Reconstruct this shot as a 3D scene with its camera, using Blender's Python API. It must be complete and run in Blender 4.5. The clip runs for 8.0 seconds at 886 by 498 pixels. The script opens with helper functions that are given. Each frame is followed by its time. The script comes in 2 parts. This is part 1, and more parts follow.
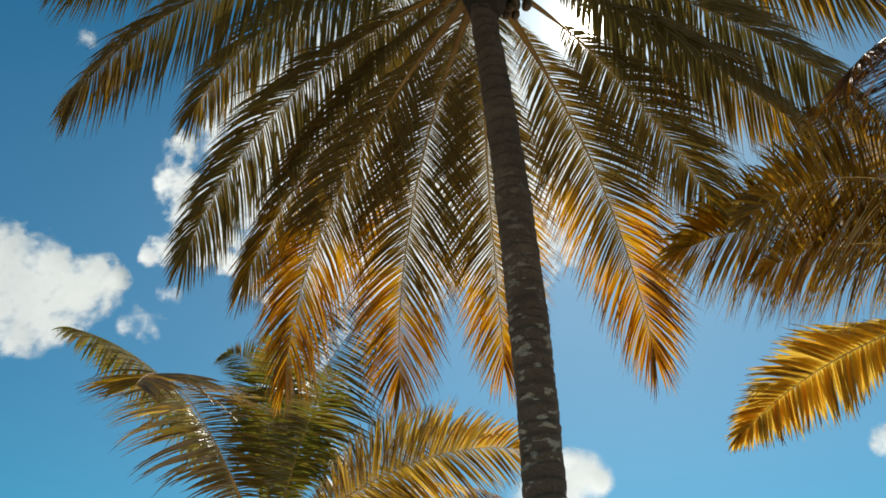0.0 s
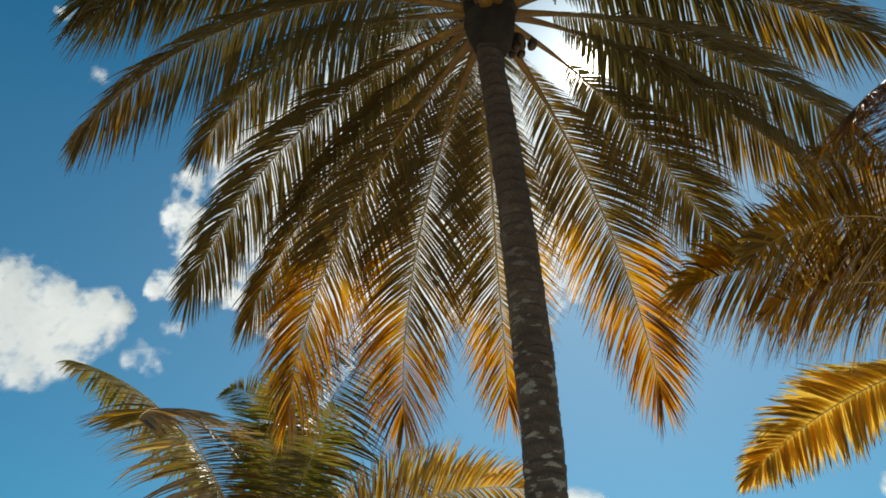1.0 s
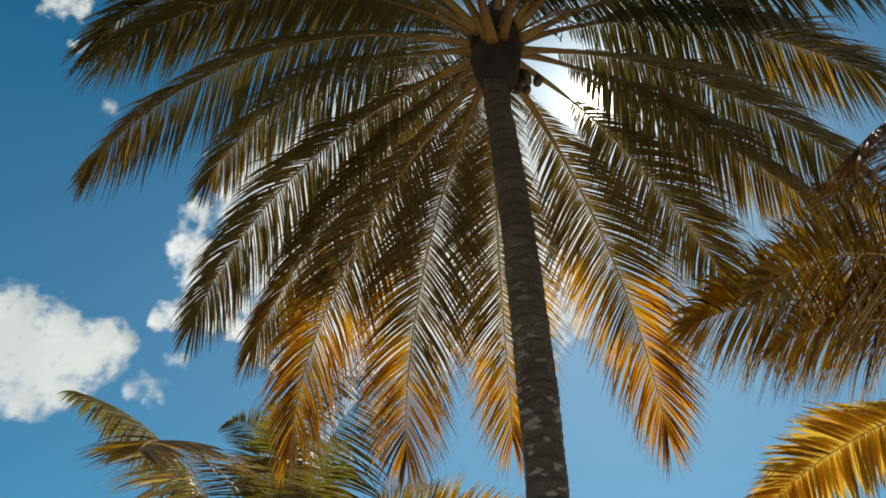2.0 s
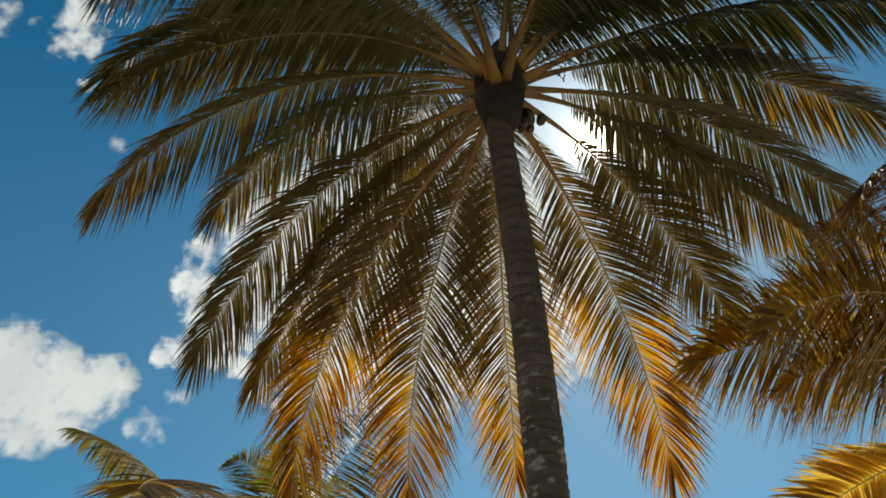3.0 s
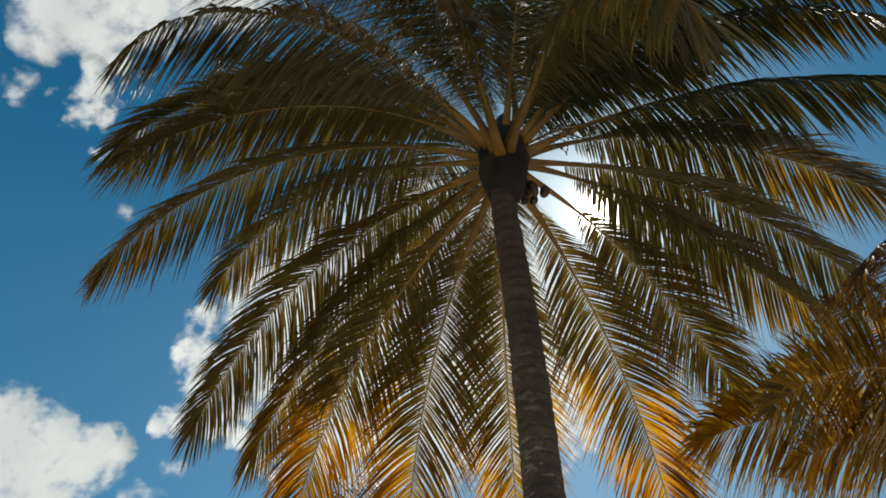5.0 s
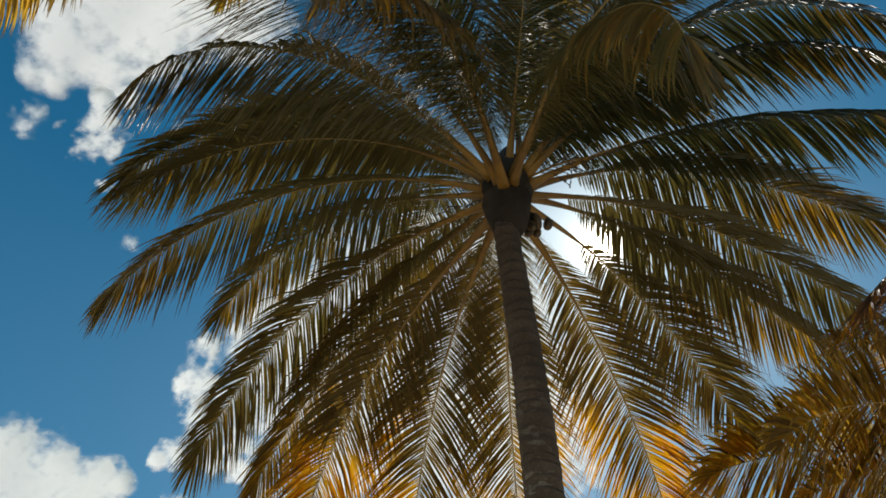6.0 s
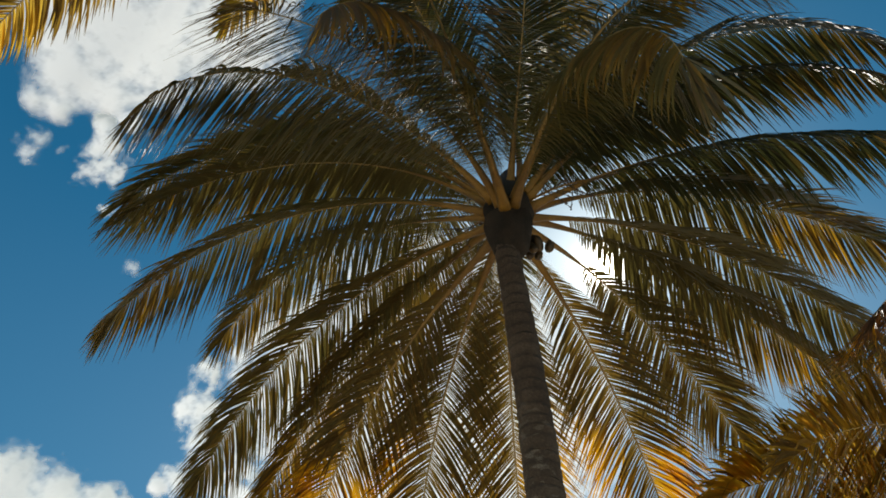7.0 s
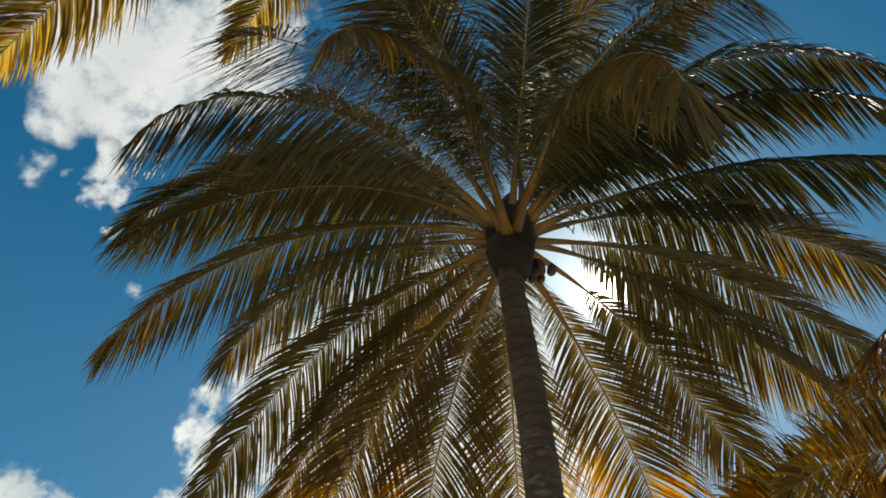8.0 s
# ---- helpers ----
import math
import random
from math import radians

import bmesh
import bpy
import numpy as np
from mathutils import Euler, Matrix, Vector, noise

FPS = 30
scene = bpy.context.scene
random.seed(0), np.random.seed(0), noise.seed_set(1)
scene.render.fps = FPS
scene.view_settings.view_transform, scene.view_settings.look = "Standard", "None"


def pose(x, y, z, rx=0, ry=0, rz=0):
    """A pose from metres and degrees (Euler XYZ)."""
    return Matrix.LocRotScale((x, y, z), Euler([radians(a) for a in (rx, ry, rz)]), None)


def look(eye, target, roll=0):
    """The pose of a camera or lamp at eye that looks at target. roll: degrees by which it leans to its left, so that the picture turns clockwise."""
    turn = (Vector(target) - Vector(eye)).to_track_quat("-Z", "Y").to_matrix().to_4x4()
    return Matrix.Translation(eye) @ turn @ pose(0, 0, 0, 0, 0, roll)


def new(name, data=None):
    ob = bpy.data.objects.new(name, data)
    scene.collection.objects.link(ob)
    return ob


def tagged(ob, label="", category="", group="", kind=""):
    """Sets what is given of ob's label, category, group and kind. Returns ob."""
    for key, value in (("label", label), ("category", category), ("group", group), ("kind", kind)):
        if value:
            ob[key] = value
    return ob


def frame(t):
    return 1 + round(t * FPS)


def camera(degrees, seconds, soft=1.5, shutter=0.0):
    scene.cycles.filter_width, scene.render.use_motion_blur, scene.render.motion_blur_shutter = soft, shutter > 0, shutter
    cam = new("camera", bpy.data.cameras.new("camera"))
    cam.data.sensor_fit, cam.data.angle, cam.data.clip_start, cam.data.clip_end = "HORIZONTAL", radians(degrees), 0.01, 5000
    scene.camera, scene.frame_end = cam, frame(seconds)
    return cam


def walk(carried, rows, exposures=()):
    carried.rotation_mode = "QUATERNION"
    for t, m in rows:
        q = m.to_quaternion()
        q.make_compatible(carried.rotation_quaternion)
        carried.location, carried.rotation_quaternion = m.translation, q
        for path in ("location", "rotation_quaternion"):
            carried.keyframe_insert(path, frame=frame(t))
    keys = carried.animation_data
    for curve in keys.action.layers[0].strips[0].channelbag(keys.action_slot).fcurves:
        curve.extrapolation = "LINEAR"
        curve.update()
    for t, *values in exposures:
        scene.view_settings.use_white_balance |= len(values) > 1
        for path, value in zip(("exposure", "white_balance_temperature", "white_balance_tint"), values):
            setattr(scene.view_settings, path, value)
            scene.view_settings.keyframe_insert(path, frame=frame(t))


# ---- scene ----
# The camera stands still at eye height and tilts up along the palm.
cam = camera(61.4, 8.0, soft=1.7)
EYE = (0.0, 0.0, 1.6)
ROWS = [
    (0.0, 124.00, 0.00, 0.00),
    (0.5, 125.30, -0.16, 0.10),
    (1.0, 126.76, -0.56, 0.08),
    (2.5, 130.68, -1.42, 0.07),
    (3.0, 132.19, -1.56, 0.11),
    (3.5, 133.47, -1.61, 0.08),
    (4.0, 134.66, -1.71, -0.04),
    (4.5, 136.07, -1.94, -0.14),
    (6.0, 140.04, -2.50, -0.08),
    (6.5, 140.82, -2.47, 0.04),
    (7.0, 141.78, -2.39, 0.25),
    (7.5, 142.43, -2.35, 0.47),
    (8.0, 143.57, -2.60, 0.24),
]
walk(cam, [(t, pose(*EYE, rx, ry, rz)) for t, rx, ry, rz in ROWS], exposures=[(0.0, 0.14), (3.0, 0.0), (6.0, 0.05), (8.0, 0.12)])

# ---- sky and sun ----
SUN_AZ, SUN_EL = 74.4, 49.6


def heading(az, el):
    a, e = radians(az), radians(el)
    return Vector((math.cos(e) * math.cos(a), math.cos(e) * math.sin(a), math.sin(e)))


world = bpy.data.worlds.new("sky")
scene.world = world
world.use_nodes = True
wn = world.node_tree.nodes
sky = wn.new("ShaderNodeTexSky")
sky.sky_type, sky.sun_disc = "NISHITA", False
sky.sun_elevation, sky.sun_rotation = radians(SUN_EL), radians(90 - SUN_AZ)
sky.air_density, sky.dust_density, sky.ozone_density = 1.0, 0.1, 3.0
wn["Background"].inputs["Strength"].default_value = 0.064
tone = wn.new("ShaderNodeMixRGB")
tone.blend_type = "MULTIPLY"
tone.inputs[0].default_value, tone.inputs[2].default_value = 1.0, (0.20, 1.0, 1.08, 1)
world.node_tree.links.new(sky.outputs[0], tone.inputs[1])
world.node_tree.links.new(tone.outputs[0], wn["Background"].inputs["Color"])


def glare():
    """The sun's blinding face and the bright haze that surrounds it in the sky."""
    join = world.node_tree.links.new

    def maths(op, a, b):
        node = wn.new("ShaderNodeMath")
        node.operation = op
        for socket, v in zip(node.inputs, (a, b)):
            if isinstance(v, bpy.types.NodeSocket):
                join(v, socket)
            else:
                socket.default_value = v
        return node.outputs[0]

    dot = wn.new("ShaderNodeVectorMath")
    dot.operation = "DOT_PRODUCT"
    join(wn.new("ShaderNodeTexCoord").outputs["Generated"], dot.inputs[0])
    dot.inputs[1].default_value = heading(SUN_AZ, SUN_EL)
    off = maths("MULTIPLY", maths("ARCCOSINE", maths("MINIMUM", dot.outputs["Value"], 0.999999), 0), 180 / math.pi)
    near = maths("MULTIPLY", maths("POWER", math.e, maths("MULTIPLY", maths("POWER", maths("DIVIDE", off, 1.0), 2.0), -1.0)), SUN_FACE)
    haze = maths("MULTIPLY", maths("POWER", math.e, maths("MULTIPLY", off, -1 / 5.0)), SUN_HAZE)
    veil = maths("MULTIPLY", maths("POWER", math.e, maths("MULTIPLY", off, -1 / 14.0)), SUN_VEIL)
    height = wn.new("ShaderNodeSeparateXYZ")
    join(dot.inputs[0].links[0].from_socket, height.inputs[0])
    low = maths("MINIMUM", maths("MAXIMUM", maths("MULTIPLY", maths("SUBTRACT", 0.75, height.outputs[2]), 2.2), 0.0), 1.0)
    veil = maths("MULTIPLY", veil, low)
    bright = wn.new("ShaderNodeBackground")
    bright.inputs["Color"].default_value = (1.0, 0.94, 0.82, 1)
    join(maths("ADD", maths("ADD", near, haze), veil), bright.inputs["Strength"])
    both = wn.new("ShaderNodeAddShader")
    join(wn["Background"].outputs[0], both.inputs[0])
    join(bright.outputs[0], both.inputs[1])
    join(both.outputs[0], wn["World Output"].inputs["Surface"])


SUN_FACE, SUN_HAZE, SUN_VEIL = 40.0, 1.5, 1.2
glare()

sun_lamp = new("sun", bpy.data.lights.new("sun", "SUN"))
sun_lamp.data.energy, sun_lamp.data.angle, sun_lamp.data.color = 5.0, radians(0.53), (1.0, 0.93, 0.82)
sun_lamp.matrix_world = look(heading(SUN_AZ, SUN_EL) * 60, (0, 0, 0))


# ---- materials ----
class Nodes:
    """A material with short ways to add and join its nodes."""

    def __init__(self, name):
        self.mat = bpy.data.materials.new(name)
        self.mat.use_nodes = True
        self.tree = self.mat.node_tree
        self.tree.nodes.clear()
        self.out = self.add("OutputMaterial")

    def add(self, kind, **sockets):
        node = self.tree.nodes.new("ShaderNode" + kind)
        for key, value in sockets.items():
            self.put(node, key.replace("_", " "), value)
        return node

    def put(self, node, key, value):
        socket = node.inputs[int(key) if key.isdigit() else key]
        if isinstance(value, bpy.types.NodeSocket):
            self.tree.links.new(value, socket)
        else:
            socket.default_value = value

    def noise(self, scale, detail=4, rough=0.6, vector=None):
        node = self.add("TexNoise", Scale=scale, Detail=detail, Roughness=rough)
        if vector is None:
            vector = self.add("TexCoord").outputs["Object"]
        self.put(node, "Vector", vector)
        return node.outputs[0]

    def ramp(self, value, *stops):
        node = self.add("ValToRGB", Fac=value)
        marks = node.color_ramp.elements
        while len(marks) < len(stops):
            marks.new(0.5)
        for mark, (place, col) in zip(marks, stops):
            mark.position, mark.color = place, (*col, 1)
        return node.outputs[0]

    def maths(self, op, a, b=0.0, c=0.0):
        node = self.add("Math")
        node.operation = op
        for i, v in enumerate((a, b, c)):
            self.put(node, str(i), v)
        return node.outputs[0]

    def mix(self, fac, a, b, blend="MIX"):
        node = self.add("MixRGB", Fac=fac, Color1=a, Color2=b)
        node.blend_type = blend
        return node.outputs[0]

    def attribute(self, name):
        node = self.add("Attribute")
        node.attribute_name = name
        return node.outputs["Fac"]

    def bump(self, height, strength, distance):
        return self.add("Bump", Height=height, Strength=strength, Distance=distance).outputs[0]

    def done(self, shader):
        self.tree.links.new(shader, self.out.inputs["Surface"])
        return self.mat


def leaf_material(name, young, thin, ripe=(0.62, 0.330, 0.012)):
    """Thin palm leaflets: green when young, amber and brown as they wither, letting light through."""
    n = Nodes(name)
    age = n.attribute("age")
    chance = n.maths("FRACT", n.maths("ADD", n.add("NewGeometry").outputs["Random Per Island"], n.add("ObjectInfo").outputs["Random"]))
    blotch = n.noise(2.2, 3)
    a = n.maths("ADD", age, n.maths("MULTIPLY", n.maths("SUBTRACT", chance, 0.5), 0.20))
    a = n.maths("ADD", a, n.maths("MULTIPLY", n.maths("SUBTRACT", blotch, 0.5), 0.24))
    along = n.attribute("along")
    front = n.ramp(a, (0.0, young), (0.35, (0.170, 0.100, 0.032)), (0.6, (0.30, 0.175, 0.012)), (0.85, (0.35, 0.165, 0.012)), (1.0, (0.12, 0.065, 0.035)))
    back = n.ramp(a, (0.0, thin), (0.35, (0.17, 0.095, 0.012)), (0.6, ripe), (0.85, (0.70, 0.31, 0.012)), (1.0, (0.12, 0.055, 0.02)))
    shrivel = n.add("MapRange", Value=n.maths("ADD", along, n.maths("MULTIPLY", chance, 0.25)), From_Min=0.86, From_Max=1.15)
    dry = n.maths("MULTIPLY", shrivel.outputs[0], n.add("MapRange", Value=a, From_Min=0.15, From_Max=0.5).outputs[0])
    front = n.mix(dry, front, (0.040, 0.028, 0.020, 1))
    back = n.mix(dry, back, (0.035, 0.020, 0.010, 1))
    streak = n.ramp(n.noise(90.0, 2), (0.3, (0.75, 0.75, 0.75)), (0.7, (1.1, 1.1, 1.1)))
    front = n.mix(1.0, front, streak, "MULTIPLY")
    body = n.add("MixShader")
    n.put(body, "0", 0.54)
    n.put(body, "1", n.add("BsdfDiffuse", Color=front).outputs[0])
    n.put(body, "2", n.add("BsdfTranslucent", Color=back).outputs[0])
    coat = n.add("MixShader")
    n.put(coat, "0", n.maths("MULTIPLY", n.add("Fresnel", IOR=1.4).outputs[0], 0.08))
    n.put(coat, "1", body.outputs[0])
    n.put(coat, "2", n.add("BsdfGlossy", Color=(1, 1, 1, 1), Roughness=0.42).outputs[0])
    return n.done(coat.outputs[0])


def plain(name, low, high, scale, rough, depth=0.004, fine=60.0, strength=0.5):
    """Two colours blended by stains and grain, with fine relief."""
    n = Nodes(name)
    stain, grain = n.noise(scale, 5), n.noise(fine, 4)
    both = n.maths("ADD", n.maths("MULTIPLY", stain, 0.65), n.maths("MULTIPLY", grain, 0.35))
    col = n.ramp(both, (0.36, low), (0.64, high))
    shader = n.add("BsdfPrincipled", Base_Color=col, Roughness=rough, Normal=n.bump(grain, strength, depth))
    return n.done(shader.outputs[0])


def rib_material():
    """Stalk and midrib: orange-brown and stained at the base, pale straw towards the tip."""
    n = Nodes("palm midrib")
    stain, grain = n.noise(3.0, 4), n.noise(80.0, 3)
    both = n.maths("ADD", n.maths("MULTIPLY", stain, 0.65), n.maths("MULTIPLY", grain, 0.35))
    base = n.ramp(both, (0.36, (0.10, 0.048, 0.004)), (0.64, (0.22, 0.115, 0.008)))
    tip = n.ramp(both, (0.36, (0.24, 0.155, 0.045)), (0.64, (0.42, 0.30, 0.105)))
    pale = n.add("MapRange", Value=n.attribute("along"), From_Min=0.12, From_Max=0.5)
    col = n.mix(pale.outputs[0], base, tip)
    shader = n.add("BsdfPrincipled", Base_Color=col, Roughness=0.6, Normal=n.bump(grain, 0.3, 0.002))
    return n.done(shader.outputs[0])


def bark_material():
    """Grey-brown ringed bark with pale lichen patches."""
    n = Nodes("palm bark")
    flat = n.add("Mapping", Vector=n.add("TexCoord").outputs["Object"], Scale=(1.0, 1.0, 2.6))
    stain, grain, patch = n.noise(3.0, 5), n.noise(55.0, 5, 0.7), n.noise(8.0, 3, 0.55, flat.outputs[0])
    col = n.ramp(n.maths("ADD", n.maths("MULTIPLY", stain, 0.5), n.maths("MULTIPLY", grain, 0.5)),
                 (0.33, (0.036, 0.024, 0.016)), (0.5, (0.074, 0.052, 0.037)), (0.68, (0.14, 0.108, 0.082)))
    groove = n.attribute("groove")
    col = n.mix(n.maths("MULTIPLY", groove, 0.65), col, (0.03, 0.023, 0.018, 1))
    lichen = n.ramp(patch, (0.57, (0, 0, 0)), (0.63, (1, 1, 1)))
    speck = n.ramp(n.noise(140.0, 2), (0.35, (0.2, 0.2, 0.2)), (0.6, (1, 1, 1)))
    cover = n.maths("MULTIPLY", n.mix(1.0, lichen, speck, "MULTIPLY"), n.attribute("lichen"))
    col = n.mix(cover, col, (0.32, 0.30, 0.26, 1))
    shader = n.add("BsdfPrincipled", Base_Color=col, Roughness=0.9, Normal=n.bump(n.maths("ADD", grain, stain), 0.8, 0.012))
    return n.done(shader.outputs[0])


def cloud_material():
    """White vapour lit by the sun from behind; thin where the cloud thins out."""
    n = Nodes("cloud")
    where = n.add("TexCoord").outputs["Object"]
    wisp = n.noise(0.015, 9, 0.62, where)
    thick = n.maths("ADD", n.attribute("vapour"), n.maths("MULTIPLY", n.maths("SUBTRACT", wisp, 0.5), 0.7))
    cover = n.add("MapRange", Value=thick, From_Min=0.0, From_Max=1.5)
    cover.interpolation_type = "SMOOTHSTEP"
    # soft shading of the cloud's core, put into its colour as grey by thickness
    grey = n.ramp(n.maths("ADD", n.maths("MULTIPLY", thick, 0.22), n.noise(0.004, 4, 0.5, where)), (0.5, (0.80, 0.80, 0.80)), (0.95, (0.62, 0.635, 0.66)))
    body = n.add("MixShader")
    n.put(body, "0", 0.6)
    n.put(body, "1", n.add("BsdfDiffuse", Color=grey).outputs[0])
    n.put(body, "2", n.add("BsdfTranslucent", Color=grey).outputs[0])
    veil = n.add("MixShader")
    n.put(veil, "0", cover.outputs[0])
    n.put(veil, "1", n.add("BsdfTransparent").outputs[0])
    n.put(veil, "2", body.outputs[0])
    return n.done(veil.outputs[0])


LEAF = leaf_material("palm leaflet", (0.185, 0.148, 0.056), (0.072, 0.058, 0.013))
FRESH = leaf_material("fresh palm leaflet", (0.065, 0.072, 0.022), (0.20, 0.19, 0.020), (0.74, 0.46, 0.035))
GOLDEN = leaf_material("yellowed palm leaflet", (0.145, 0.115, 0.040), (0.20, 0.16, 0.02), (0.84, 0.55, 0.07))
# dark green leaflets; the crown's inner shade is put into this colour too
SHADED_GREEN = leaf_material("dark green, shaded palm leaflet", (0.075, 0.078, 0.038), (0.024, 0.025, 0.006))
BARK = bark_material()
RIB = rib_material()
# brown fibre, with the shade between the stalks put into its near-black colour
SHADED_HUSK = plain("shaded leaf base fibre", (0.006, 0.0045, 0.003), (0.028, 0.018, 0.011), 6.0, 0.9, 0.006, 70.0, 0.8)
NUT = plain("green coconut", (0.035, 0.022, 0.010), (0.09, 0.052, 0.018), 5.0, 0.5, 0.002)
SAND = plain("sand and grass", (0.52, 0.43, 0.31), (0.74, 0.64, 0.49), 0.35, 0.95, 0.02, 14.0, 0.6)
CLOUD = cloud_material()


# ---- helpers ----
def mesh_of(name, verts, faces, material, floats=None, smooth=True):
    me = bpy.data.meshes.new(name)
    me.from_pydata([tuple(v) for v in verts], [], [tuple(f) for f in faces])
    for key, values in (floats or {}).items():
        me.attributes.new(key, "FLOAT", "POINT").data.foreach_set("value", np.asarray(values, np.float32))
    me.materials.append(material)
    me.shade_smooth() if smooth else None
    me.update()
    return me


def part(name, me, parent, label=""):
    ob = new(name, me)
    ob.parent = parent
    return tagged(ob, label)


def tube(points, radii, sides=8, flat=1.0):
    """A tapering tube along points; flat squeezes it across its upper side."""
    points = [Vector(p) for p in points]
    verts, faces = [], []
    for i, p in enumerate(points):
        t = (points[min(i + 1, len(points) - 1)] - points[max(i - 1, 0)]).normalized()
        b = t.cross(Vector((0, 0, 1)))
        b = b.normalized() if b.length > 1e-4 else Vector((1, 0, 0))
        up = b.cross(t)
        for k in range(sides):
            w = 2 * math.pi * k / sides
            verts.append(p + (b * math.cos(w) + up * (math.sin(w) * flat)) * radii[i])
    for i in range(len(points) - 1):
        for k in range(sides):
            j = (k + 1) % sides
            faces.append((i * sides + k, i * sides + j, (i + 1) * sides + j, (i + 1) * sides + k))
    faces.append(tuple(range(sides))[::-1])
    faces.append(tuple((len(points) - 1) * sides + k for k in range(sides)))
    return verts, faces


# ---- ground ----
def ground():
    bm = bmesh.new()
    steps = [-4000, -900, -200, -60, -25, -12, -6, -3, 0, 3, 6, 12, 25, 60, 200, 900, 4000]
    grid = [[bm.verts.new((x, y, 0.12 * noise.noise((x * 0.13, y * 0.13, 0)) if abs(x) < 100 and abs(y) < 100 else 0)) for x in steps] for y in steps]
    for j in range(len(steps) - 1):
        for i in range(len(steps) - 1):
            bm.faces.new((grid[j][i], grid[j][i + 1], grid[j + 1][i + 1], grid[j + 1][i]))
    me = bpy.data.meshes.new("ground")
    bm.to_mesh(me)
    bm.free()
    me.materials.append(SAND)
    tagged(new("ground", me), "sandy beach ground with thin grass", "ground", kind="structure")


ground()


# ---- clouds ----
def cloud(az, el, lumps, seed, label, torn=0.5, thin=0.0, body=1.0, far=1800.0):
    """A cumulus far off: a swelling bank of vapour, thickest in its lumps (degrees to the right and up of its middle, radius in degrees)."""
    rng = np.random.default_rng(seed)
    shift = Vector(rng.uniform(-50, 50, 3))
    left, right_end = min(u - 1.5 * r for u, v, r in lumps), max(u + 1.5 * r for u, v, r in lumps)
    low, high = min(v - 1.5 * r for u, v, r in lumps), max(v + 1.5 * r for u, v, r in lumps)
    nu, nv = (min(170, max(30, int(span / 0.11))) for span in (right_end - left, high - low))
    mid = heading(az, el)
    right = mid.cross(Vector((0, 0, 1))).normalized()
    up = right.cross(mid)
    verts, thick = [], []
    for j in range(nv + 1):
        for i in range(nu + 1):
            u, v = left + (right_end - left) * i / nu, low + (high - low) * j / nv
            d = math.log(sum(math.exp(4 * max(-6, 1 - ((u - a) ** 2 + (v - b) ** 2) / (1.3 * r * r))) for a, b, r in lumps)) / 4
            q = Vector((u, v, 0)) + shift
            bulge = 14.0 * max(d, 0)
            d = 1.4 * max(d, -1.2) + torn * (0.9 * noise.fractal(q * 0.5, 0.9, 2.1, 4) + 1.0 * noise.fractal(q * 1.3, 0.8, 2.1, 5)) - thin
            edge = min(u - left, right_end - u, v - low, high - v)
            thick.append(min(d * (body if d > 0 else 1), edge * 4 - 0.4))
            verts.append(right * (math.tan(radians(u)) * far) + up * (math.tan(radians(v)) * far) - mid * bulge)
    faces = []
    for j in range(nv):
        for i in range(nu):
            q = (j * (nu + 1) + i, j * (nu + 1) + i + 1, (j + 1) * (nu + 1) + i + 1, (j + 1) * (nu + 1) + i)
            if max(thick[k] for k in q) > -0.35:
                faces.append(q)
    used = sorted({k for f in faces for k in f})
    index = {k: n for n, k in enumerate(used)}
    me = mesh_of("cloud", [verts[k] for k in used], [[index[k] for k in f] for f in faces], CLOUD, {"vapour": [thick[k] for k in used]})
    ob = tagged(new("cloud", me), label, "cloud", "clouds in the sky")
    ob.location = mid * far
    return ob


cloud(123.6, 26.7, [(-4.2, -0.9, 3.6), (-0.9, -0.0, 3.5), (1.6, 0.0, 3.0), (3.5, 0.8, 2.4), (4.5, 2.0, 1.6), (5.5, 2.2, 0.9), (0.8, -3.0, 1.6), (2.5, -1.6, 1.8), (-2.0, 2.1, 1.7), (1.4, 2.1, 1.6)], 3, "broad white cumulus cloud with ragged edges", 0.55, 0.0)
cloud(111.0, 33.6, [(-3.1, 5.6, 1.2), (-2.9, 3.1, 1.6), (-1.8, 0.8, 2.0), (-0.6, -1.0, 2.1), (-2.8, -1.9, 1.3), (-3.7, -2.6, 0.7), (0.3, 2.1, 2.5), (2.2, -0.8, 2.1), (4.0, -3.3, 1.4), (5.8, -3.6, 1.7)], 5, "tall ragged white cloud beside the palm", 0.75, 0.15)
cloud(114.8, 26.3, [(0.6, 0.0, 1.3), (-0.8, -0.4, 0.8), (-0.2, 0.3, 0.8)], 11, "thin torn wisp of white cloud", 1.00, 0.55, 0.45)
cloud(112.9, 28.5, [(0.0, 0.0, 1.1)], 12, "thin torn wisp of white cloud", 1.00, 0.55, 0.45)
cloud(132.9, 49.2, [(-1.0, -0.5, 1.6), (-0.7, 1.4, 1.3), (0.4, -0.1, 1.6), (2.8, -0.7, 1.3), (1.9, -2.6, 0.7), (-2.8, -0.8, 0.4), (-1.5, 2.2, 1.0)], 19, "small broken white cloud", 1.0, 0.25, 0.75)
cloud(139.0, 58.3, [(-1.2, -1.6, 5.4), (-1.5, -5.6, 2.4), (1.5, -4.9, 1.9), (2.6, -1.6, 2.5), (-2.0, -8.2, 1.0), (-0.6, -7.8, 1.1), (2.2, 1.8, 3.6), (3.4, -5.4, 0.9), (-5.0, 0.6, 5.9), (5.7, 3.6, 3.6), (1.7, 7.7, 4.7)], 17, "large bright white cloud high in the sky", 0.42, 0.0)
cloud(138.9, 47.3, [(-0.2, 0.4, 1.2), (0.2, -0.5, 0.8)], 21, "thin torn wisp of white cloud", 1.00, 0.55, 0.45)
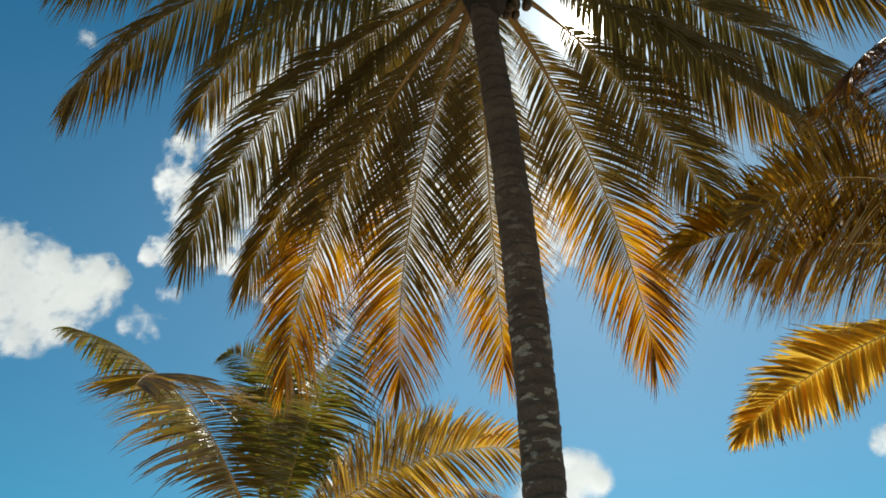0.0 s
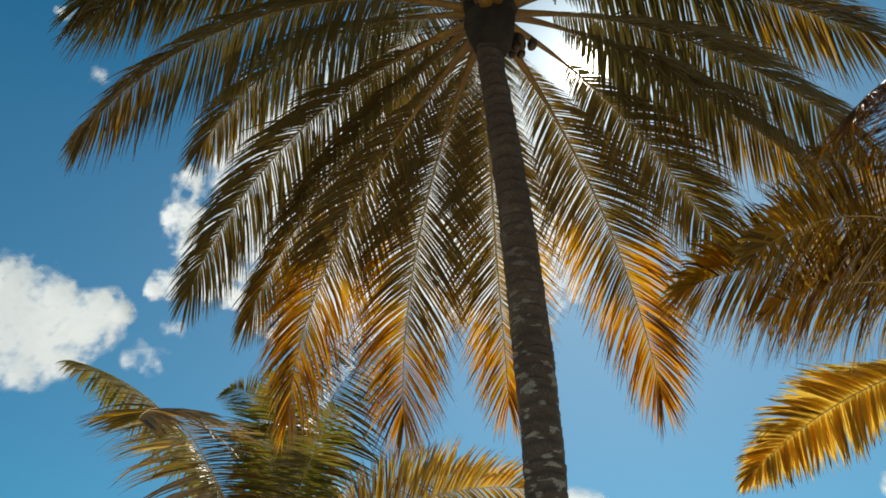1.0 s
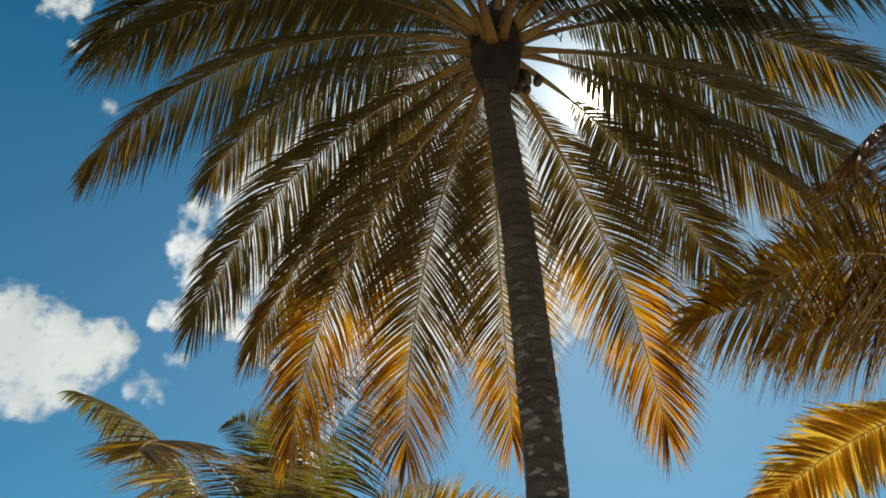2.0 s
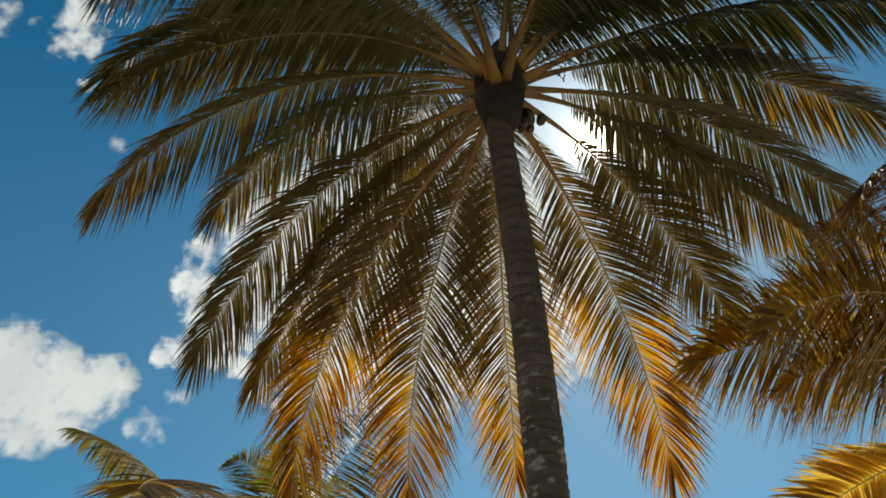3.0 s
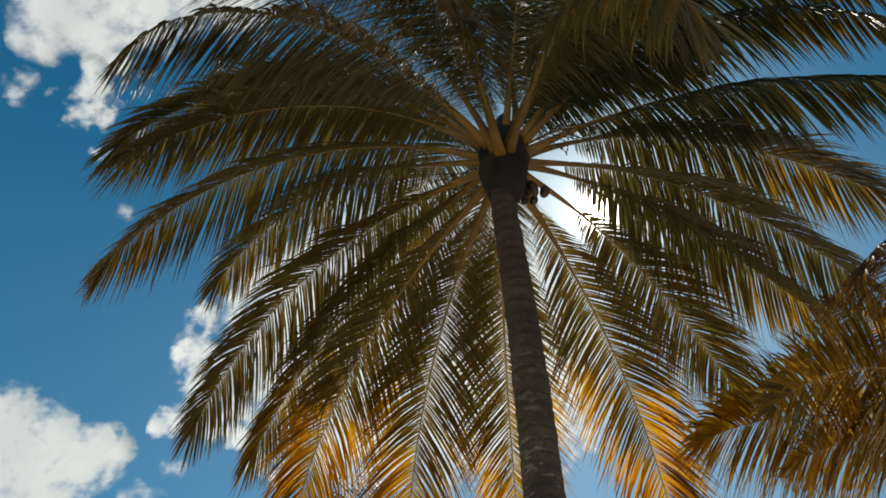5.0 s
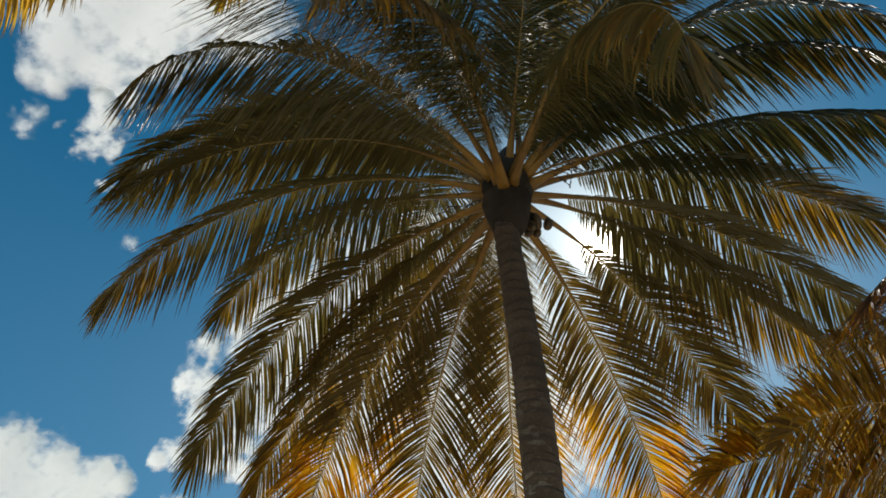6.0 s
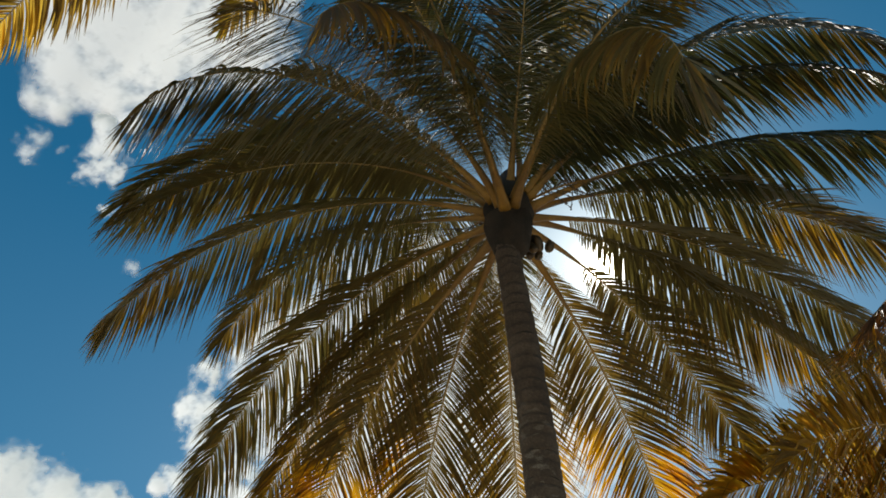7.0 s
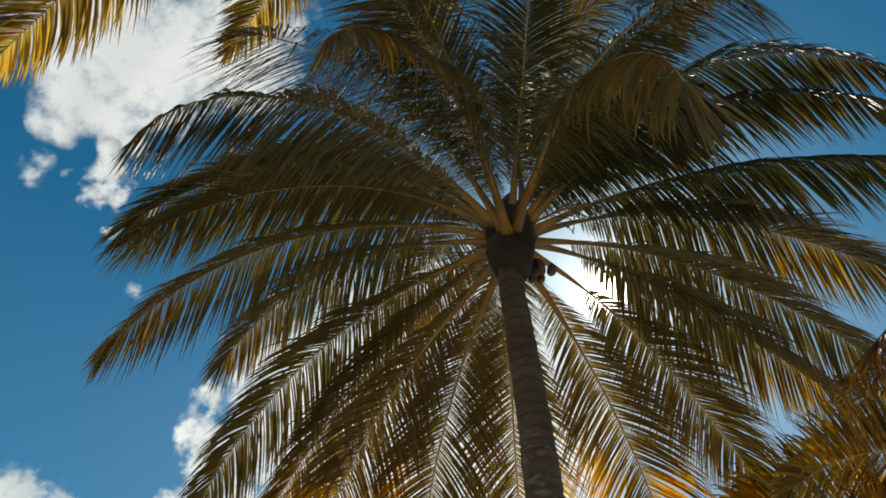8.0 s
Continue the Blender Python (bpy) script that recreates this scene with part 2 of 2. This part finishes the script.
cloud(80.7, 16.3, [(1.3, 0.8, 1.6), (2.3, 0.1, 1.1), (-1.8, -1.2, 2.4), (0.3, 1.8, 0.9), (-0.1, -0.1, 2.0)], 13, "low rounded white cloud behind the trunk", 0.25, 0.0)
cloud(58.6, 17.0, [(-0.0, -0.0, 1.0)], 23, "small white cloud low in the sky", 0.50, 0.0)
cloud(93.6, 40.5, [(-1.2, 0.3, 10.7), (-8.2, 1.5, 7.2), (5.9, -2.7, 8.5), (-4.2, -5.9, 5.5), (1.8, 6.5, 7.8), (-10.2, -3.8, 3.8), (10.0, 0.0, 5.0)], 31, "bright thin cloud behind the palm crown", 0.50, 0.05)
cloud(125.3, 43.9, [(-0.3, 0.0, 0.7), (0.2, 0.05, 0.6)], 41, "thin torn wisp of white cloud", 1.10, 0.75, 0.4)


# ---- palms ----
def midrib(base, az, el, length, droop, bend, n=40, curl=1.5):
    """Points, headings and bearings along a frond that starts at base, rises at el degrees and bows down by droop and sideways by bend."""
    points, ways, turns, p = [], [], [], Vector(base)
    for i in range(n + 1):
        s = i / n
        a, e = az + bend * s ** 1.5, el - droop * s ** curl
        d = heading(a, e)
        points.append(p.copy()), ways.append(d), turns.append(radians(a))
        m = (i + 0.5) / n
        p = p + heading(az + bend * m ** 1.5, el - droop * m ** curl) * (length / n)
    return points, ways, turns


def frond(palm, base, az, el, length, droop, bend, age=0.3, hang=1.0, seed=0, pairs=98, reach=0.235, lean=0.0, start=0.2, taper=1.0, tone=0.04, single=False, leaf=None, dense=1.1, ragged=0.05, curl=1.5, splay=66):
    """One feather leaf: a midrib on a broad stalk, and two ranks of long, narrow, drooping leaflets."""
    rng = np.random.default_rng(seed)
    n, end = 40, 0.96
    pairs = int(pairs * (1 - 0.14 * max(0, hang - 0.6)))
    points, ways, turns = midrib(base, az, el, length, droop, bend, n, curl)
    scale = length / 4.2
    ribs = n
    radii = [scale * (0.014 * (1 - i / ribs) ** 1.1 + 0.003 + 0.032 * max(0, 1 - i / 11) ** 1.2 + 0.012 * max(0, 1 - i / 2)) for i in range(ribs)]
    verts, faces = tube(points[:ribs], radii, 8, 0.6)
    stalk = part("frond", mesh_of("frond", verts, faces, RIB, {"along": [i // 8 / n for i in range(len(verts))]}), palm)
    verts, faces, ages, alongs = [], [], [], []
    cut = (0, 0.12, 0.32, 0.55, 0.78, 1.0)
    width = (0.42, 0.74, 1.0, 0.92, 0.5, 0.05)
    down = Vector((0, 0, -1))
    for side in (-1, 1):
        for k in range(pairs):
            s = start + (end - start) * (k + 0.5 + rng.uniform(-0.3, 0.3)) / pairs
            f = s * n
            i = min(int(f), n - 1)
            p = points[i].lerp(points[i + 1], f - i)
            t = ways[i].lerp(ways[i + 1], f - i).normalized()
            a = turns[i]
            b = Vector((-math.sin(a), math.cos(a), 0))
            up = t.cross(b) if t.cross(b).z > 0 else b.cross(t)
            if lean:
                turn = Matrix.Rotation(radians(lean) * min(1, 0.3 + 1.4 * s), 3, t)
                b, up = turn @ b, turn @ up
            grown = min(1, (s - start) / 0.26)
            size = length * reach * (0.14 + 0.86 * grown ** 1.1) * (1 - taper * (0.72 + 0.08 * min(hang, 1.3)) * max(0, (s - 0.5) / 0.5) ** 1.8) * rng.uniform(0.96 - 2.4 * ragged, 1.06)
            drift = noise.noise((s * 7, side * 3.1, seed * 1.7))
            stray = rng.random() < ragged
            clump = noise.noise((s * 34, side * 4.7, seed * 0.9))
            spread = radians(splay - 24 * s ** 1.5 - 30 * max(0, (s - 0.84) / 0.12) ** 1.5 + 7 * drift + 4 * clump + rng.normal(0, 7 if stray else 2.4))
            rise = radians(12 - 28 * hang + 9 * noise.noise((s * 9, side * 5.3, seed * 2.3)) + 8 * noise.noise((s * 28, side * 2.9, seed * 1.3)) + rng.normal(0, 9 if stray else 2.5))
            d = t * math.cos(spread) + (b * (side * math.cos(rise)) + up * math.sin(rise)) * math.sin(spread)
            w = (t - d * t.dot(d)).normalized()
            w = Matrix.Rotation(radians(side * rng.normal(20, 7)), 3, d) @ w
            g = (0.25 + 0.6 * hang) * rng.uniform(0.88, 1.12) * (2.2 if stray else 1)
            broad = min(1, 0.4 + grown) * (0.0165 + 0.0015 * hang) * dense * scale * rng.uniform(0.85, 1.15) * (1 - 0.16 * max(0, s - 0.5) / 0.5)
            first = len(verts)
            q, sway = p.copy(), Vector(rng.normal(0, 0.12 if stray else 0.03, 3))
            chance, patch = rng.normal(0, 1), noise.noise((s * 11, side * 6.1, seed * 3.7))
            ripening = []
            for c in cut:
                turned = min(1, max(0, (s + 0.30 * (c - 0.5) - 0.43 + 0.2 * drift) / 0.3))
                ripening.append(tone + (age - tone) * turned * turned * (3 - 2 * turned) + chance * (0.03 + 0.07 * turned) + 0.25 * turned * patch)
            ripe = ripening[3]
            curl = Vector(rng.normal(0, 0.1 + 0.2 * max(0, ripe), 3))
            for c in range(len(cut)):
                if c:
                    step = cut[c] - cut[c - 1]
                    d = (d + down * (g * step * (0.55 + 0.8 * cut[c])) + sway * step + curl * (step if c > 3 else 0)).normalized()
                    q = q + d * (size * step)
                w = (w - d * w.dot(d)).normalized()
                fold = d.cross(w) * (broad * width[c] * 0.3)
                if fold.z > 0:
                    fold.negate()
                wide = broad * width[c] * (1 - min(0.65, max(0, ripe)) * max(0, cut[c] - 0.3) * 0.4)
                verts += [q + w * wide + fold, q, q - w * wide + fold]
                ages += [ripening[c]] * 3
                alongs += [cut[c]] * 3
                if c:
                    o = first + 3 * c
                    faces += [(o - 3, o - 2, o + 1, o), (o - 2, o - 1, o + 2, o + 1)]
    if single:
        for first in range(0, len(verts), 18):
            own = [(c, c + 1, c + 4, c + 3) for c in range(0, 15, 3)] + [(c + 1, c + 2, c + 5, c + 4) for c in range(0, 15, 3)]
            span = slice(first, first + 18)
            part("leaflet", mesh_of("leaflet", verts[span], own, leaf or LEAF, {"age": ages[span], "along": alongs[span]}), stalk)
        return stalk
    leaves = part("foliage", mesh_of("foliage", verts, faces, leaf or LEAF, {"age": ages, "along": alongs}), stalk)
    tagged(leaves, kind="stuff")
    return stalk


def trunk(palm, path, top, thick, rings, seed, lichen=1.0, foot=1.5):
    """A leaning trunk with uneven ring scars; path gives its middle (x, y) at the height z."""
    rng = np.random.default_rng(seed)
    sides, per = 28, 6
    marks = np.cumsum(rng.uniform(0.75, 1.3, rings))
    marks = marks / marks[-1] * top
    verts, faces, groove, spots, rows = [], [], [], [], 0
    low = 0.0
    for r in range(rings):
        proud, slant, where = rng.uniform(0.004, 0.013), rng.uniform(0, 0.03), rng.uniform(0, 6.28)
        for k in range(per):
            f = k / per
            z = low + (marks[r] - low) * f
            lip = (0.2 + 0.8 * f ** 0.7) if f > 0 else 0.0
            x, y = path(z)
            for j in range(sides):
                w = 2 * math.pi * j / sides
                zz = z + slant * math.cos(w - where)
                rough = 1 + 0.05 * noise.noise((math.cos(w) * 1.6, math.sin(w) * 1.6, z * 5 + seed)) + 0.03 * noise.noise((math.cos(w) * 5, math.sin(w) * 5, z * 16 + seed))
                rad = thick(z) * (1 + (foot - 1) * math.exp(-z / 0.45)) * rough + proud * (lip - 0.5)
                verts.append((x + rad * math.cos(w), y + rad * math.sin(w), zz))
                groove.append(1.0 - lip)
                spots.append(lichen * min(1, max(0, (5.6 - z) / 2.2)))
            rows += 1
        low = marks[r]
    for i in range(rows - 1):
        for j in range(sides):
            m = (j + 1) % sides
            faces.append((i * sides + j, i * sides + m, (i + 1) * sides + m, (i + 1) * sides + j))
    faces.append(tuple((rows - 1) * sides + j for j in range(sides)))
    return part("trunk", mesh_of("trunk", verts, faces, BARK, {"groove": groove, "lichen": spots}), palm, "grey-brown ringed trunk with pale lichen spots")


def crown_head(palm, at, radius):
    """The fibrous head from which the stalks spring, wrapped in overlapping leaf bases."""
    points = [Vector(at) + Vector((-0.07 * min(z, 0), -0.27 * min(z, 0), z)) for z in (-0.36, -0.26, -0.14, 0.0, 0.15, 0.3, 0.5, 0.8)]
    verts, faces = tube(points, [radius * k for k in (0.60, 0.80, 0.98, 1.10, 1.12, 1.04, 0.78, 0.25)], 24)
    verts = [v + (v - Vector(at)) * (0.13 * noise.noise(v * 8.0)) for v in verts]
    return part("crown_head", mesh_of("crown_head", verts, faces, SHADED_HUSK), palm, "brown fibrous head of old leaf bases, darkened by painted shade")


def palm_tree(foot, label, group):
    palm = new("palm_tree")
    palm.location = (*foot, 0)
    return tagged(palm, label, "palm tree", group)


def shift_parts(palm):
    """Parts are built where they stand; this sets them under the palm's foot."""
    for ob in palm.children:
        ob.matrix_parent_inverse = Matrix.Translation(-Vector(palm.location))


def stalk_base(hub, az, el, out=0.19):
    return Vector(hub) + heading(az, 0) * out + Vector((0, 0, 0.0055 * el))


GROUP = "coconut palms on the beach"
HUB = (0.35, 3.966, 7.05)


def main_path(z):
    z = min(z, 7.2)
    return 0.5875 + 0.0805 * z - 0.01786 * z * z, 5.298 - 0.0509 * z - 0.0207 * z * z


main_palm = palm_tree(main_path(0), "tall coconut palm, leaning ringed trunk, green to amber fronds", GROUP)
trunk(main_palm, main_path, 6.75, lambda z: 0.151 - 0.0022 * z - 0.028 * min(1, max(0, (z - 4.6) / 2.0)), 74, 4)
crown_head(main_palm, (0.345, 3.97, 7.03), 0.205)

# bearing, rise, length, droop, sideways bow, curl, withering, hang
FAR = [
    (88, -2, 4.20, 85, -12, 1.5, 0.75, 0.4),
    (108, 2, 4.32, 118, 0, 1.1, 0.8, 0.7),
    (128, -9, 4.28, 94, 5, 1.4, 0.85, 1.0),
    (145, 13, 4.25, 94, -2, 1.3, 0.10, 1.2),
    (57, -1, 4.27, 86, 1, 1.3, 0.85, 0.6),
    (48, 25, 4.30, 69, -5, 1.2, 0.15, 0.5),
    (129, 19, 4.17, 86, 13, 0.9, 0.40, 1.3),
]
SIDE = [
    (156, 28, 3.89, 69, -24, 1.6, 0.15, 1.4),
    (173, 29, 4.14, 104, -4, 1.1, 0.2, 1.6),
    (180, 47, 3.98, 95, -11, 1.0, 0.04, 1.25),
    (184, 51, 4.29, 118, -15, 1.2, 0.10, 1.3),
    (34, 32, 4.29, 66, -12, 1.0, 0.3, 1.3),
    (22, 30, 4.14, 83, -9, 1.3, 0.0, 1.3),
    (16, 44, 4.44, 88, -13, 1.3, 0.22, 1.1),
    (358, 39, 4.44, 55, -3, 1.3, 0.0, 2.2),
]
NEAR = [
    (337, 50, 4.20, 112, 18, 1.6, 0.04, 2.3),
    (327, 55, 4.39, 123, 33, 1.7, 0.0, 1.9),
    (285, 18, 4.03, 100, 8, 0.8, 0.10, 1.1),
    (279, -8, 3.86, 96, 23, 1.5, 0.12, 2.0),
    (257, -14, 4.08, 70, -23, 1.5, 0.3, 1.9),
    (220, 25, 4.01, 115, -8, 1.0, 0.10, 1.4),
    (245, -2, 4.03, 63, -4, 0.7, 0.15, 0.8),
    (255, -9, 4.11, 60, 9, 1.0, 0.3, 0.9),
    (310, 92, 4.25, 67, 26, 1.9, 0.2, 0.8),
]
INNER = [
    (118, 62, 3.6, 100, 0, 1.5, 0.2, 0.6),
    (92, 48, 3.4, 95, 0, 1.5, 0.2, 0.6),
    (172, 56, 3.9, 85, 6, 1.5, 0.2, 0.9),
    (236, 54, 3.9, 85, 0, 1.5, 0.1, 1.1),
    (277, 58, 3.8, 85, -12, 1.5, 0.15, 1.3),
    (296, 30, 3.0, 85, 8, 1.5, 0.3, 1.7),
    (312, 54, 2.9, 85, 0, 1.5, 0.2, 1.4),
    (336, 66, 2.6, 85, 0, 1.5, 0.15, 1.1),
    (352, 58, 2.4, 85, 0, 1.5, 0.15, 1.0),
]
LATE = {57: 0.09, 48: 0.25, 34: 0.18, 22: 0.12, 16: 0.16, 358: 0.14}
BROAD = {220: 0.74, 184: 0.58, 180: 0.58, 173: 0.56, 337: 0.66, 358: 0.66, 327: 0.58, 16: 0.62, 22: 0.62, 34: 0.58, 118: 0.45, 92: 0.45}
for ring, first, start, wide in ((FAR, 115, 0.08, 0.56), (SIDE, 130, 0.11, 0.5), (NEAR, 150, 0.10, 0.5), (INNER, 170, 0.08, 0.62)):
    for number, (az, el, length, droop, bend, curl, age, hang) in enumerate(ring):
        hood = az == 279
        # upper right and inner near fronds take the dark green with painted shade
        frond(main_palm, stalk_base(HUB, az, el, 0.08 if ring is INNER else 0.19), az, el, length, droop, bend, age, hang, first + number, curl=curl, single=hood, leaf=SHADED_GREEN if az in (358, 337, 327) or ring is INNER and az > 200 else LEAF,
              dense=0.6 if hood else BROAD.get(az, wide), taper=0.6 if hood or az in (180, 184, 16, 358, 22) else 0.76, tone=-0.04 if hood else 0.08 if az in (145, 48) else 0.17 if ring is FAR else -0.04, reach=0.27 if hood else 0.23 if ring is FAR else 0.245, splay=61 if ring is FAR else 62, pairs=180 if hood else 245, start=LATE.get(az, start), ragged=0.05 if ring is FAR else 0.1)


def coconuts(palm, at, count, seed):
    """A short stem with young coconuts, each a slightly three-sided pointed egg."""
    rng = np.random.default_rng(seed)
    at = Vector(at)
    root = Vector((HUB[0], HUB[1], HUB[2] - 0.05))
    bow = [root.lerp(at, k / 6) + Vector((0, 0, 0.10 * math.sin(math.pi * k / 6))) for k in range(7)]
    stem = part("fruit_stem", mesh_of("fruit_stem", *tube(bow, [0.022 - 0.002 * k for k in range(7)], 7), RIB), palm)
    for k in range(count):
        size = rng.uniform(0.045, 0.062)
        mid = at + Vector(rng.normal(0, 0.045, 3)) + Vector((0, 0, -0.05))
        bm = bmesh.new()
        bmesh.ops.create_uvsphere(bm, u_segments=16, v_segments=10, radius=size)
        for v in bm.verts:
            w = math.atan2(v.co.y, v.co.x)
            v.co.x *= 0.82 + 0.05 * math.cos(3 * w)
            v.co.y *= 0.82 + 0.05 * math.cos(3 * w)
            v.co.z *= 1.3 if v.co.z > 0 else 1.6
        bmesh.ops.transform(bm, matrix=Matrix.Translation(mid) @ Euler(rng.uniform(-0.6, 0.6, 3)).to_matrix().to_4x4(), verts=bm.verts)
        me = bpy.data.meshes.new("coconut")
        bm.to_mesh(me)
        bm.free()
        me.materials.append(NUT)
        me.shade_smooth()
        part("coconut", me, stem, "young green-brown coconut")


def flower_stalk(palm, az, el, length, seed):
    """A branched flower stalk with many thin strands and small buds."""
    rng = np.random.default_rng(seed)
    points, ways, turns = midrib(stalk_base(HUB, az, el, 0.12), az, el, length, 40, 0, 10)
    stalk = part("flower_stalk", mesh_of("flower_stalk", *tube(points, [0.016 - 0.001 * k for k in range(11)], 7), RIB), palm)
    verts, faces = [], []
    for k in range(26):
        p = points[3 + k % 8]
        way = (ways[5] * 0.7 + Vector(rng.normal(0, 0.55, 3))).normalized()
        line, q = [], p.copy()
        for c in range(6):
            line.append(q.copy())
            way = (way + Vector((0, 0, -0.13)) + Vector(rng.normal(0, 0.1, 3))).normalized()
            q = q + way * 0.055
        for v, f in [tube(line, [0.004] * 6, 5)] + [tube([c - way * 0.012, c, c + way * 0.012], [0.003, 0.011, 0.003], 5) for c in line[2:]]:
            o = len(verts)
            verts += v
            faces += [[o + i for i in g] for g in f]
    tagged(part("flower_spray", mesh_of("flower_spray", verts, faces, NUT), stalk, "fine strands with small buds"), kind="stuff")


coconuts(main_palm, (0.62, 4.11, 6.93), 7, 51)
flower_stalk(main_palm, 352, 42, 0.75, 52)
flower_stalk(main_palm, 132, 38, 0.6, 53)
shift_parts(main_palm)

# a lower palm behind, to one side
BACK_HUB = (-2.03, 9.11, 3.38)
back_palm = palm_tree((-2.2, 9.5), "young coconut palm with upright feathery green fronds", GROUP)
trunk(back_palm, lambda z: (-2.2 + 0.05 * z, 9.5 - 0.11 * z), 3.1, lambda z: 0.16 - 0.01 * z, 34, 6)
crown_head(back_palm, (-2.03, 9.12, 3.3), 0.17)
# bearing, rise, length, droop, bow, curl, withering, hang, lean, leaflet reach, splay, pairs, leaflet breadth, tone
BACK_OUTER = [
    (247, 40, 3.59, 94, 33, 2.0, 0.36, 0.35, 0, 0.28, 95, 120, 1.7, 0.28),
    (179, 62, 4.29, 50, 1, 1.5, 0.10, 1.0, 0, 0.22, 72, 120, 1.3, 0.05),
    (145, 83, 3.53, 94, -11, 2.6, 0.12, 0.0, -60, 0.17, 55, 120, 1.3, 0.08),
    (55, 86, 4.30, 55, -7, 1.6, 0.25, 0.45, 62, 0.25, 86, 110, 1.45, 0.2),
    (38, 51, 3.70, 44, -3, 1.4, 0.50, 0.2, 70, 0.22, 62, 170, 1.05, 0.34),
    (325, 27, 3.57, 48, 2, 1.5, 0.56, 0.3, -60, 0.22, 64, 170, 1.05, 0.40),
]
BACK_INNER = [
    (90, 78, 3.2, 50, 0, 1.5, 0.2, 0.4, 40, 0.31, 75, 120, 1.8, 0.10),
    (268, 80, 2.2, 30, 0, 1.5, 0.1, 0.3, 0, 0.27, 88, 90, 1.8, 0.08),
    (300, 62, 2.1, 40, 0, 1.5, 0.15, 0.4, 0, 0.28, 84, 90, 1.8, 0.10),
    (350, 34, 3.0, 70, 0, 1.5, 1.0, 0.9, 0, 0.31, 66, 96, 1.3, 0.12),
]
for number, (az, el, length, droop, bend, curl, age, hang, lean, reach, splay, pairs, broad, first_tone) in enumerate(BACK_OUTER + BACK_INNER):
    frond(back_palm, stalk_base(BACK_HUB, az, el), az, el, length, droop, bend, age, hang, 200 + number, curl=curl, single=number == 0, lean=lean, reach=reach, splay=splay, tone=first_tone, pairs=pairs, start=0.09, leaf=FRESH, dense=broad)
shift_parts(back_palm)

# a palm to the right, its crown just out of view
RIGHT_HUB = (5.65, 6.03, 5.16)
right_palm = palm_tree((6.2, 6.5), "coconut palm with long hanging amber-edged fronds", GROUP)
trunk(right_palm, lambda z: (6.2 - 0.11 * z, 6.5 - 0.094 * z), 4.85, lambda z: 0.16 - 0.006 * z, 50, 8)
crown_head(right_palm, (5.65, 6.03, 5.0), 0.17)
for number, (az, el, length, droop, bend, curl, age, hang, lean) in enumerate([
    (201, 11, 4.25, 47, -4, 1.4, 0.6, 0.4, 48),
    (111, 16, 4.10, 44, 10, 1.3, 0.62, 0.3, 55),
    (216, 21, 4.17, 64, -26, 1.1, 0.5, 0.3, 45),
    (208, 34, 2.9, 40, 0, 1.5, 0.6, 0.8, 20),
    (239, 35, 4.4, 92, -50, 1.5, 1.1, 0.5, 0),
    (202, 10, 3.71, 47, 2, 1.1, 0.66, 0.5, 50),
    (60, 20, 3.9, 60, 0, 1.5, 0.5, 0.9, 0),
    (10, 10, 3.9, 60, 0, 1.5, 0.5, 0.9, 0),
    (310, 15, 3.9, 60, 0, 1.5, 0.5, 0.9, 0),
]):
    frond(right_palm, stalk_base(RIGHT_HUB, az, el), az, el, length, droop, bend, age, hang, 300 + number, curl=curl, single=number == 1, lean=lean, reach=0.19 if number == 1 else 0.25 if number in (0, 2, 5) else 0.30, splay=62, leaf=FRESH if number in (0, 5) else GOLDEN if number in (1, 2) else LEAF, tone=(0.44, 0.56, 0.46, 0.40, 1.1, 0.46)[min(number, 5)], pairs=150 if number == 1 else 200, dense=(1.05, 1.4, 1.05, 0.9, 0.8, 1.05)[min(number, 5)], ragged=0.05 if number < 3 else 0.1)
shift_parts(right_palm)

# a palm leaning over from behind the camera
OVER_HUB = (-1.3, 0.4, 8.47)
over_palm = palm_tree((-1.9, -3.4), "leaning coconut palm reaching overhead with yellowed fronds", GROUP)
trunk(over_palm, lambda z: (-1.9 + 0.07 * z, -3.4 + 0.22 * z + 0.029 * z * z), 8.2, lambda z: 0.16 - 0.004 * z, 84, 9)
crown_head(over_palm, (-1.3, 0.4, 8.35), 0.17)
for number, (az, el, length, droop, bend, age, hang) in enumerate([
    (146, 7, 4.08, 51, -6, 0.42, 1.1),
    (106, 44, 3.46, 79, 33, 0.40, 1.5),
    (69, 27, 2.64, 42, 7, 0.3, 0.8),
    (200, 20, 4.0, 60, 0, 0.5, 0.9),
    (260, 20, 4.0, 60, 0, 0.5, 0.9),
    (320, 20, 4.0, 60, 0, 0.5, 0.9),
]):
    frond(over_palm, stalk_base(OVER_HUB, az, el), az, el, length, droop, bend, age, hang, 400 + number, single=number == 0, tone=0.24, reach=(0.235, 0.25, 0.28, 0.235)[min(number, 3)], leaf=FRESH if number in (1, 2) else GOLDEN, pairs=150, dense=0.8)
shift_parts(over_palm)
